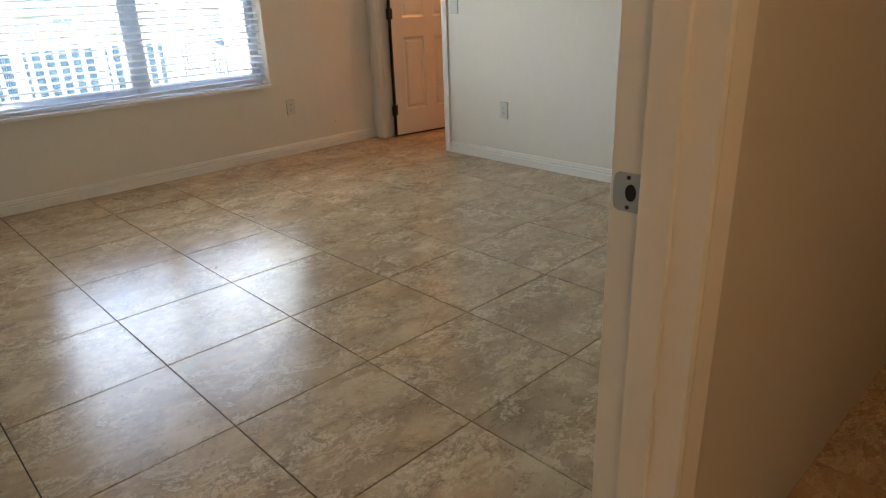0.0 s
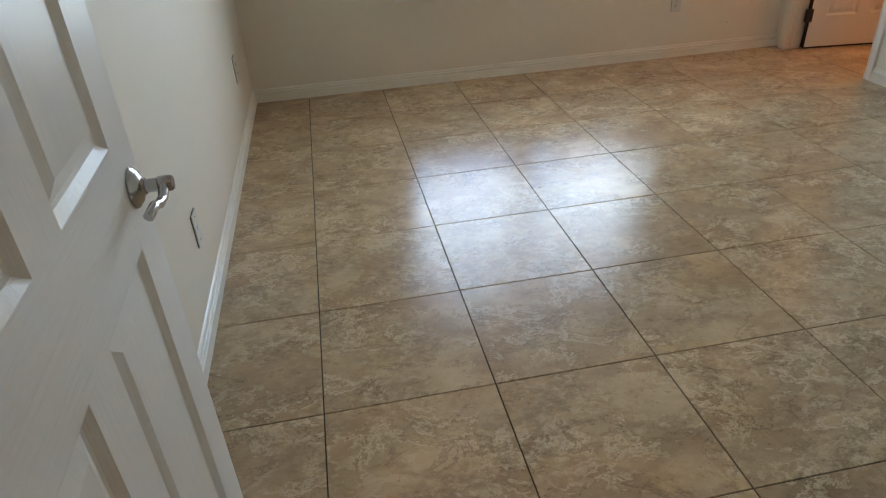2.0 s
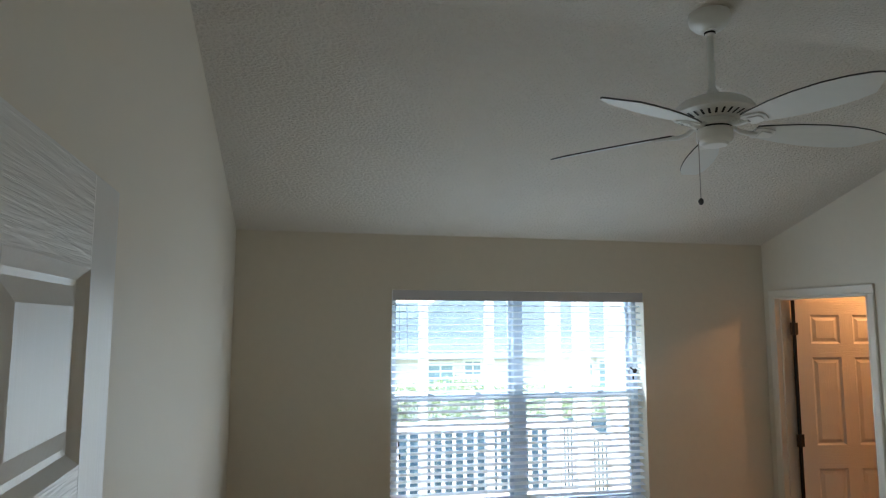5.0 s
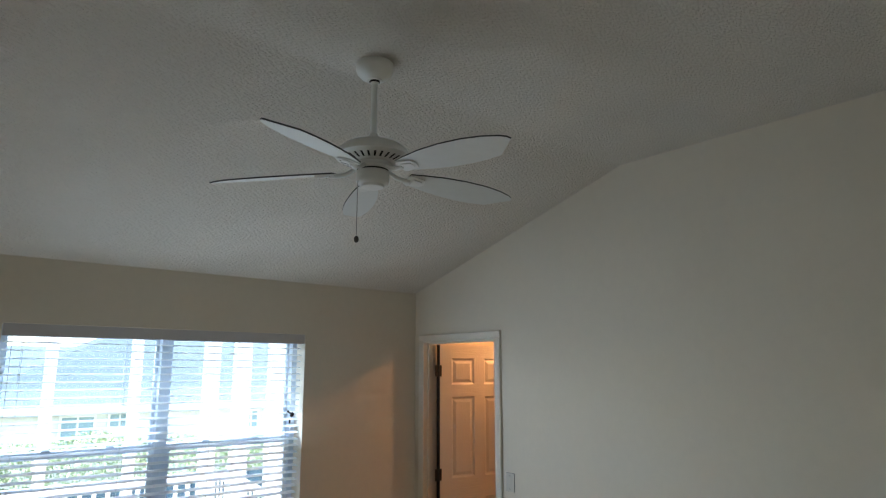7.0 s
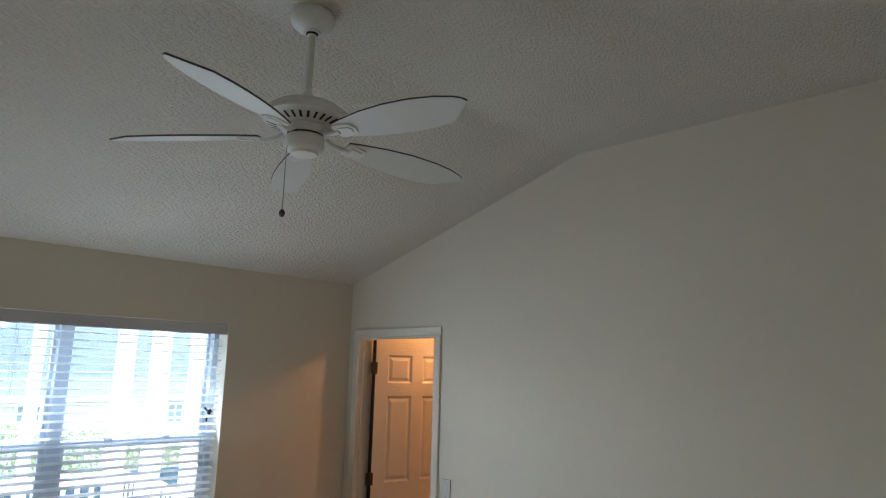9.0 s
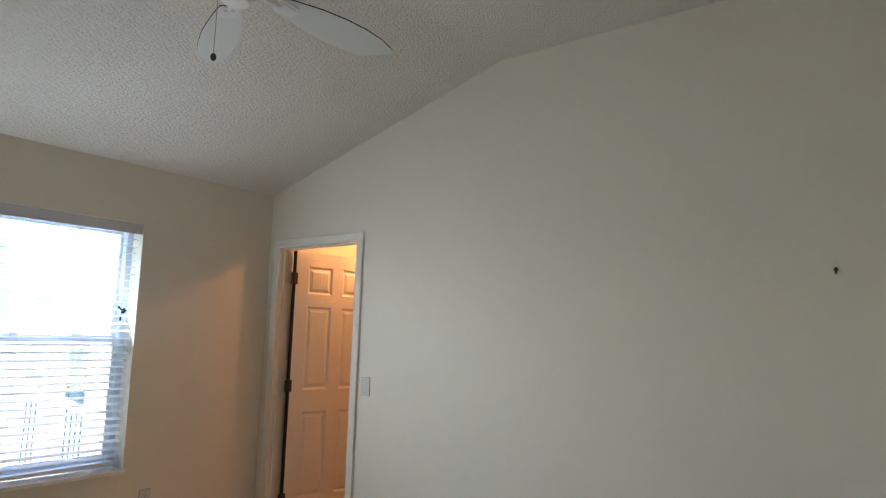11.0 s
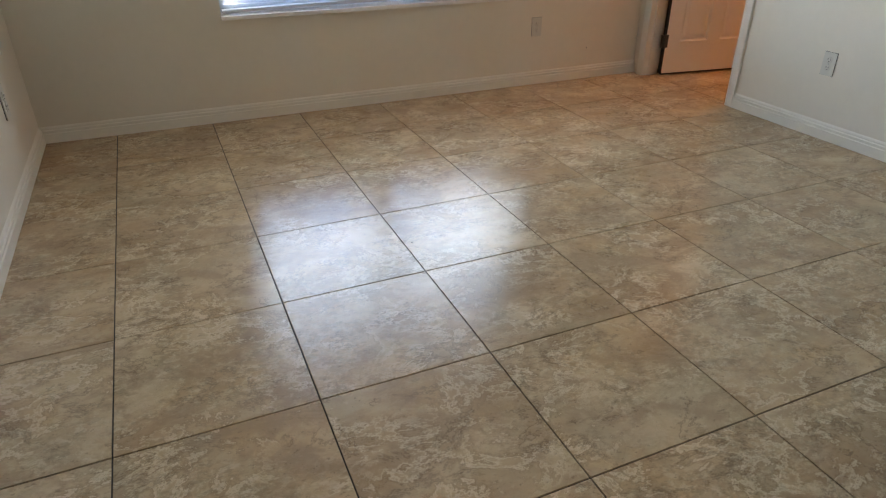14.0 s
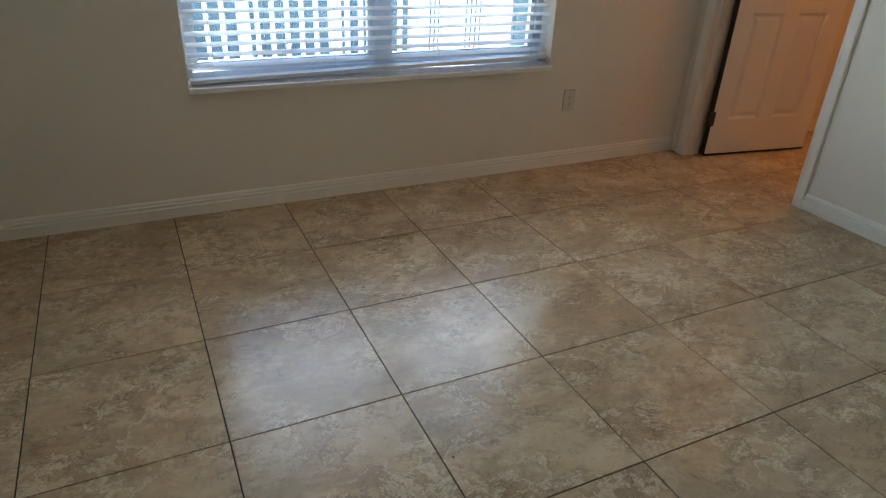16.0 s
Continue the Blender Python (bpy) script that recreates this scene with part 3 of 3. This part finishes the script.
# ---- switches and outlets ----
def plate(kind, m, label, style):
    """A cover plate in the xz plane facing -y."""
    o = thing(kind, m, label, "switch" if "switch" in kind else "outlet")
    part("cover", boxes((-0.036, 0.036, -0.006, -0.002, -0.058, 0.058), bevel=0.0015), PLATE, o)
    # dark backing draws the shadow line round the cover
    part("gap_shade", boxes((-0.037, 0.037, -0.0022, 0, -0.059, 0.059)), DARK, o, "thin dark backing for the shaded gap behind the cover")
    if style == "outlet":
        for z in (-0.0195, 0.0195):
            part("socket", lathe([(0.0165, 0), (0.0165, 0.0018), (0.0155, 0.0024)], 24), PLATE, o, "round socket face", True, pose(0, -0.006, z, 90))
            part("slot", boxes((-0.0075, -0.0055, -0.0092, -0.0082, z, z + 0.008), (0.0055, 0.0075, -0.0092, -0.0082, z, z + 0.0065), (-0.0025, 0.0025, -0.0092, -0.0082, z - 0.0095, z - 0.005)), DARK, o, "dark socket slots")
    elif style == "rocker":
        part("rocker", boxes((-0.0165, 0.0165, -0.0085, -0.005, -0.033, 0.033), bevel=0.0015), PLATE, o, "white paddle switch")
    elif style == "cable":
        part("cable_stub", lathe([(0.006, 0), (0.006, 0.012), (0.004, 0.016)], 14), BRONZE, o, "short dark coaxial stub", True, pose(0, -0.006, 0.002, 90))
    else:
        part("jack", boxes((-0.007, 0.007, -0.0085, -0.0055, -0.007, 0.007), bevel=0.001), VINYL, o, "small phone jack")
    for z in ((0,) if style == "outlet" else (-0.042, 0.042)):
        part("screw", lathe([(0.0028, 0), (0.0028, 0.0012), (0.001, 0.0016)], 10), BRONZE if style != "outlet" else NICKEL, o, "", False, pose(0, -0.006, z, 90))
    return o


G = "wall outlets"
tagged(plate("wall_outlet", pose(2.618, YN, 0.377), "off-white duplex outlet under the window wall's corner", "outlet"), group=G)
tagged(plate("wall_outlet", pose(XE, -1.498, 0.378, 0, 0, -90), "off-white duplex outlet on the painted wall beside the bathroom doorway", "outlet"), group=G)
tagged(plate("wall_outlet", pose(XE, -3.285, 0.385, 0, 0, -90), "off-white duplex outlet beside a cable plate", "outlet"), group=G)
tagged(plate("wall_outlet", pose(XW, -0.57, 0.383, 0, 0, 90) @ Matrix.Scale(1.2, 4), "off-white duplex outlet near the window corner", "outlet"), group=G)
plate("phone_outlet", pose(XW, -2.352, 0.312, 0, 0, 90), "off-white phone jack plate low on the side wall", "jack")
plate("cable_outlet", pose(XE, -3.165, 0.38, 0, 0, -90), "off-white cable plate with a dark coaxial stub", "cable")
plate("light_switch", pose(XE, -1.018, 1.1, 0, 0, -90), "off-white paddle light switch beside the bathroom casing", "rocker")
hook = thing("wall_anchor", pose(XE, -3.642, 1.745, 0, 0, -90), "small dark metal anchor remaining in the painted wall", "wall anchor")
part("stem", tube([(0, 0, 0.01), (0, -0.012, 0.01), (0, -0.016, -0.008)], 0.004, 10), BRONZE, hook)
part("washer", lathe([(0.009, 0), (0.009, 0.002), (0.006, 0.003)], 16), BRONZE, hook, "", False, pose(0, 0, 0.012, 90))


nail = thing("nail_hole", pose(3.033, YN, 0.207), "tiny dark nail hole in the painted window wall", "nail hole")
part("hole", lathe([(0.0035, 0), (0.0035, 0.001), (0.0015, 0.0014)], 10), DARK, nail, "", False, pose(0, 0, 0, 90))
crumb = bmesh.new()
bmesh.ops.create_icosphere(crumb, subdivisions=1, radius=0.003)
tagged(part("crumb", crumb, DARK, None, "", False, pose(1.031, -1.788, 0.0025)), "tiny dark crumb lying on a beige floor tile", "crumb")


# ---- ceiling fan ----
FX, FY = 1.57, -2.133
fan = thing("ceiling_fan", pose(FX, FY, ZR - 0.013), "white five-blade ceiling fan hanging at rest from a short rod", "ceiling fan")
part("canopy", lathe([(0.074, 0.0128), (0.078, -0.002), (0.077, -0.014), (0.070, -0.032), (0.056, -0.046), (0.040, -0.054), (0.032, -0.057), (0.031, -0.062)]), FANWHITE, fan, "bell-shaped white canopy", True)
# solid near-black ring in place of the shade under the canopy
part("canopy_gap_shade", lathe([(0.021, -0.0615), (0.021, -0.0665)]), DARK, fan, "near-black ring for the shaded gap under the canopy", True)
part("rod_ball", lathe([(0.0125, -0.066), (0.018, -0.069), (0.0125, -0.078)], 24), FANWHITE, fan, "white rod collar ball", True)
part("downrod", lathe([(0.0125, -0.06), (0.0125, -0.31)], 20), FANWHITE, fan, "white downrod", True)
part("rod_collar", lathe([(0.014, -0.285), (0.018, -0.292), (0.022, -0.305), (0.034, -0.318), (0.05, -0.322)], 28), FANWHITE, fan, "", True)
part("motor_housing", lathe([(0.045, -0.318), (0.080, -0.326), (0.115, -0.340), (0.140, -0.360), (0.150, -0.378), (0.150, -0.387), (0.136, -0.394), (0.092, -0.408), (0.078, -0.414)]), FANWHITE, fan, "domed white motor housing", True)
# flat dark faces paint the shade inside the vents
slots = bmesh.new()
for k in range(30):
    a = 2 * math.pi * k / 30
    r0, r1, w = 0.131, 0.098, 0.0042
    for_pts = []
    for r, z in ((r0, -0.3975), (r1, -0.4078)):
        for s in (-1, 1):
            for_pts.append(slots.verts.new((r * math.cos(a) - s * w * math.sin(a), r * math.sin(a) + s * w * math.cos(a), z - 0.0012)))
    slots.faces.new((for_pts[0], for_pts[1], for_pts[3], for_pts[2]))
part("vent_slots", slots, DARK, fan, "ring of dark vent slots")
part("hub_ring", lathe([(0.078, -0.412), (0.082, -0.416), (0.082, -0.432), (0.07, -0.438)]), FANWHITE, fan, "", True)
# same for the shade between hub and switch housing
part("hub_gap_shade", lathe([(0.062, -0.437), (0.062, -0.446)]), DARK, fan, "near-black ring for the shaded gap above the switch housing", True)
part("switch_housing", lathe([(0.064, -0.445), (0.066, -0.449), (0.066, -0.484), (0.060, -0.493), (0.048, -0.499), (0.044, -0.508), (0.02, -0.512)]), FANWHITE, fan, "round white switch housing", True)


def blade_mesh():
    """A leaf-shaped blade along +x with an oblique tip."""
    up = [(0.155, 0.034), (0.2, 0.046), (0.28, 0.062), (0.36, 0.072), (0.44, 0.075), (0.51, 0.071), (0.58, 0.059)]
    lo = [(0.670, -0.020), (0.66, -0.036), (0.64, -0.048), (0.58, -0.066), (0.50, -0.077), (0.40, -0.078), (0.30, -0.068), (0.2, -0.048), (0.155, -0.036)]
    bm = bmesh.new()
    prism(bm, up + lo, "z", -0.003, 0.003)
    for f in bm.faces:
        f.material_index = 0 if abs(f.normal.z) > 0.5 else 1
    return bm


def arm_mesh():
    bm = tube([(0.07, 0.0, 0.012), (0.1, 0.0, -0.006), (0.13, 0.0, -0.012), (0.165, 0.0, -0.008)], 0.009, 8)
    pts = [(0.15, -0.028), (0.165, -0.036), (0.225, -0.026), (0.236, 0.0), (0.225, 0.026), (0.165, 0.036), (0.15, 0.028)]
    prism(bm, pts, "z", -0.009, -0.0035)
    prism(bm, [(0.173, -0.021), (0.216, -0.014), (0.222, 0.0), (0.216, 0.014), (0.173, 0.021)], "z", -0.013, -0.0085)
    return bm


first_blade = first_arm = None
for k in range(5):
    turn = pose(0, 0, -0.440, 0, 0, 64 + 72 * k) @ pose(0, 0, 0, -14, 2.8, 0)
    if k == 0:
        first_blade = part("blade", blade_mesh(), BLADE, fan, "white leaf-shaped blade with a dark edge", False, turn)
        first_blade.data.materials.append(EDGE)
        first_arm = part("blade_arm", arm_mesh(), FANWHITE, fan, "white cast blade arm", True, turn)
    else:
        for src in (first_blade, first_arm):
            c = src.copy()
            scene.collection.objects.link(c)
            c.matrix_basis = turn
part("pull_chain", tube([(-0.058, 0.006, -0.47), (-0.064, 0.007, -0.50), (-0.064, 0.007, -0.715)], 0.0016, 6), CHROME, fan, "thin metal pull chain")
part("chain_knob", lathe([(0.004, 0.0), (0.009, -0.006), (0.01, -0.014), (0.007, -0.022), (0.003, -0.025)], 14), BRONZE, fan, "small dark pull knob", True, pose(-0.064, 0.007, -0.71))


# ---- outside ----
GZ = -1.2
setting("ground", boxes((-300, 300, -300, 300, GZ - 0.3, GZ)), GROUND, "grass and paving running to the horizon", "ground")
setting("porch_floor", boxes((-2.5, 2.55, 0.28, 2.05, -0.16, -0.02)), DECK, "grey concrete porch floor", "porch floor")
setting("porch_base", boxes((-2.5, 2.55, 0.28, 2.0, GZ, -0.16)), STUCCO, "plain stucco base of the porch", "porch base")


def railing(name, x0, x1, za, zb, label, gap=0.105, thick=0.026, deep=0.019):
    """A rail with balusters between two posts; za and zb are the top's heights at its ends."""
    o = thing(name, pose(x0, 1.95, 0), label, "railing", "porch railings")
    L = x1 - x0
    for part_name, lo, hi in (("top_rail", -0.075, 0.0), ("bottom_rail", -0.72, -0.66)):
        bm = bmesh.new()
        prism(bm, [(0, za + lo), (L, zb + lo), (L, zb + hi), (0, za + hi)], "y", -0.035, 0.035)
        part(part_name, bm, WHITEWOOD, o)
    x = gap * 0.55
    while x < L - 0.02:
        z = za + (zb - za) * x / L
        part("baluster", boxes((x - thick / 2, x + thick / 2, -deep, deep, z - 0.69, z - 0.05)), WHITEWOOD, o)
        x += gap
    return o


POSTS = [(-1.415, 0.075), (-0.76, 0.075), (-0.105, 0.075), (0.55, 0.075), (1.205, 0.075), (1.86, 0.075), (2.525, 0.13)]
for x, w in POSTS:
    p = thing("porch_post", pose(x, 1.95, -0.02), "white painted square porch post", "post", "porch posts")
    part("shaft", boxes((-w / 2, w / 2, -0.045, 0.045, 0, 3.4), bevel=0.004), WHITEWOOD, p)
for (a, wa), (b, wb) in zip(POSTS, POSTS[1:]):
    railing("porch_railing", a + wa / 2, b - wb / 2, 0.925, 0.925, "white porch railing with square balusters between posts")
for x, w in ((2.825, 0.15), (3.225, 0.24)):
    p = thing("stair_post", pose(x, 1.95, GZ), "white painted square post beside the porch steps", "post", "porch posts")
    part("shaft", boxes((-w / 2, w / 2, -0.045, 0.045, 0, 4.5), bevel=0.004), WHITEWOOD, p)
railing("stair_railing", 2.595, 2.745, 0.925, 0.89, "white sloping railing beside the porch steps", 0.036, 0.016, 0.005)
railing("stair_railing", 2.905, 3.1, 0.83, 0.72, "white sloping railing beside the porch steps", 0.042, 0.018, 0.005)
for k in range(6):
    s = thing("porch_step", pose(2.55 + 0.28 * k, 0, 0), "grey concrete porch step", "step", "porch steps")
    part("tread", boxes((0, 0.3, 0.4, 1.9, GZ, -0.2 - 0.17 * k)), DECK, s)

# hedge of small leaves
rs = np.random.RandomState(3)
N = 60000
c = np.stack([rs.uniform(-1.5, 7.0, N), 6.2 + rs.normal(0, 0.25, N), GZ + 2.0 * rs.uniform(0, 1, N) ** 0.5], 1)
c[:, 2] += 0.2 * np.exp(-((c[:, 0] - 2.4) / 0.7) ** 2) + 0.04 * np.sin(c[:, 0] * 2.1) + 0.03 * np.sin(c[:, 0] * 5.3)
c[:, 2] = np.maximum(c[:, 2], GZ + 0.08)
u, v = rs.normal(0, 1, (N, 3)), rs.normal(0, 1, (N, 3))
u /= np.linalg.norm(u, axis=1)[:, None]
v -= u * (u * v).sum(1)[:, None]
v /= np.linalg.norm(v, axis=1)[:, None]
s = rs.uniform(0.014, 0.03, N)[:, None]
verts = np.stack([c - u * s, c + v * s * 0.5, c + u * s, c - v * s * 0.5], 1).reshape(-1, 3)
me = bpy.data.meshes.new("hedge")
me.from_pydata(verts.tolist(), [], [tuple(range(4 * k, 4 * k + 4)) for k in range(N)])
me.materials.append(HEDGE)
tagged(new("hedge", me), "clipped green hedge along the neighbouring house", "hedge", kind="stuff")

# assumed boards: stand in for an unidentified blue-dark area behind the balusters
fence = thing("assumed_fence", pose(-6, 2.75, GZ), "assumed slate-blue boards in front of a clipped hedge, filling a dark band", "fence")
board = part("board", boxes((0.003, 0.147, 0, 0.02, 0, 2.0), bevel=0.002), FENCE, fence)
for k in range(1, 70):
    b = board.copy()
    scene.collection.objects.link(b)
    b.location = (0.15 * k, 0, 0)
part("fence_rail", boxes((0, 10.5, 0.02, 0.06, 0.4, 0.48), (0, 10.5, 0.02, 0.06, 1.4, 1.48)), FENCE, fence)

# house over the way
def hip_roof(x0, x1, y0, y1, eave, ridge, r0, r1, mat, name, label):
    """A hipped roof; r0 and r1 are the ridge's ends along x."""
    bm = bmesh.new()
    ym = (y0 + y1) / 2
    e = [bm.verts.new(p) for p in ((x0, y0, eave), (x1, y0, eave), (x1, y1, eave), (x0, y1, eave), (r0, ym, ridge), (r1, ym, ridge))]
    for f in ((0, 1, 5, 4), (1, 2, 5), (2, 3, 4, 5), (3, 0, 4), (3, 2, 1, 0)):
        bm.faces.new([e[i] for i in f])
    bmesh.ops.recalc_face_normals(bm, faces=bm.faces)
    return part(name, bm, mat, house, label)


house = thing("neighbour_house", pose(0, 0, GZ), "pale single-storey house with blue-grey hipped roofs", "house")
part("wall", boxes((-5.5, 13, 10.3, 14.0, 0, 2.4)), STUCCO, house, "pale stucco wall")
hip_roof(-6.5, 13.8, 9.9, 14.5, 2.34, 3.56, -4.2, 11.5, ROOF, "roof", "blue-grey shingled hipped roof")
hip_roof(1.2, 10.4, 10.4, 14.2, 2.5, 4.56, 5.5, 5.8, ROOF, "roof", "taller blue-grey hipped roof above the middle")
part("fascia", boxes((-6.5, 13.8, 9.86, 9.9, 2.26, 2.37)), WHITEWOOD, house, "white eave fascia")
for x0, x1, z0, z1 in ((2.85, 3.4, 1.4, 2.15), (3.7, 4.05, 1.9, 2.18), (6.5, 6.78, 1.8, 2.14), (6.98, 7.42, 1.5, 2.16), (9.0, 9.8, 1.4, 2.15), (-1.2, -0.4, 1.4, 2.15)):
    w = part("window", boxes((x0 - 0.05, x1 + 0.05, 10.25, 10.3, z0 - 0.05, z1 + 0.05)), WHITEWOOD, house, "white framed window")
    mid = (x0 + x1) / 2
    for a, b in ((x0, mid - 0.02), (mid + 0.02, x1)):
        part("pane", boxes((a, b, 10.24, 10.25, z0, z1)), FARPANE, w, "blue-grey window pane")

# ---- floor tiles ----
T, J = 0.5, 0.0038


def tile_mesh(w, d):
    bm = bmesh.new()
    bev = 0.0007
    lo = [bm.verts.new(p) for p in ((0, 0, -0.0045), (w, 0, -0.0045), (w, d, -0.0045), (0, d, -0.0045))]
    mid = [bm.verts.new(p) for p in ((0, 0, -bev), (w, 0, -bev), (w, d, -bev), (0, d, -bev))]
    top = [bm.verts.new(p) for p in ((bev, bev, 0), (w - bev, bev, 0), (w - bev, d - bev, 0), (bev, d - bev, 0))]
    for a, b in ((lo, mid), (mid, top)):
        for k in range(4):
            bm.faces.new((a[k], a[(k + 1) % 4], b[(k + 1) % 4], b[k]))
    bm.faces.new(top)
    me = bpy.data.meshes.new("tile")
    bm.to_mesh(me)
    bm.free()
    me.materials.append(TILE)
    return me


shared, tilts = {}, random.Random(11)
for i in range(-3, 12):
    for j in range(0, 12):
        x0, x1 = i * T + J / 2, (i + 1) * T - J / 2
        y0, y1 = -(j + 1) * T + J / 2, -j * T - J / 2
        x0, x1, y1 = max(x0, -1.5), min(x1, 5.9), YN - 0.002 if j == 0 else y1
        y0 = max(y0, -5.8)
        if y1 - y0 < 0.02 or x1 - x0 < 0.02 or (x1 < XW + 0.001 and y0 > YS) or (x0 > XB and y1 < -2.6):
            continue
        key = (round(x1 - x0, 4), round(y1 - y0, 4))
        if key not in shared:
            shared[key] = tile_mesh(*key)
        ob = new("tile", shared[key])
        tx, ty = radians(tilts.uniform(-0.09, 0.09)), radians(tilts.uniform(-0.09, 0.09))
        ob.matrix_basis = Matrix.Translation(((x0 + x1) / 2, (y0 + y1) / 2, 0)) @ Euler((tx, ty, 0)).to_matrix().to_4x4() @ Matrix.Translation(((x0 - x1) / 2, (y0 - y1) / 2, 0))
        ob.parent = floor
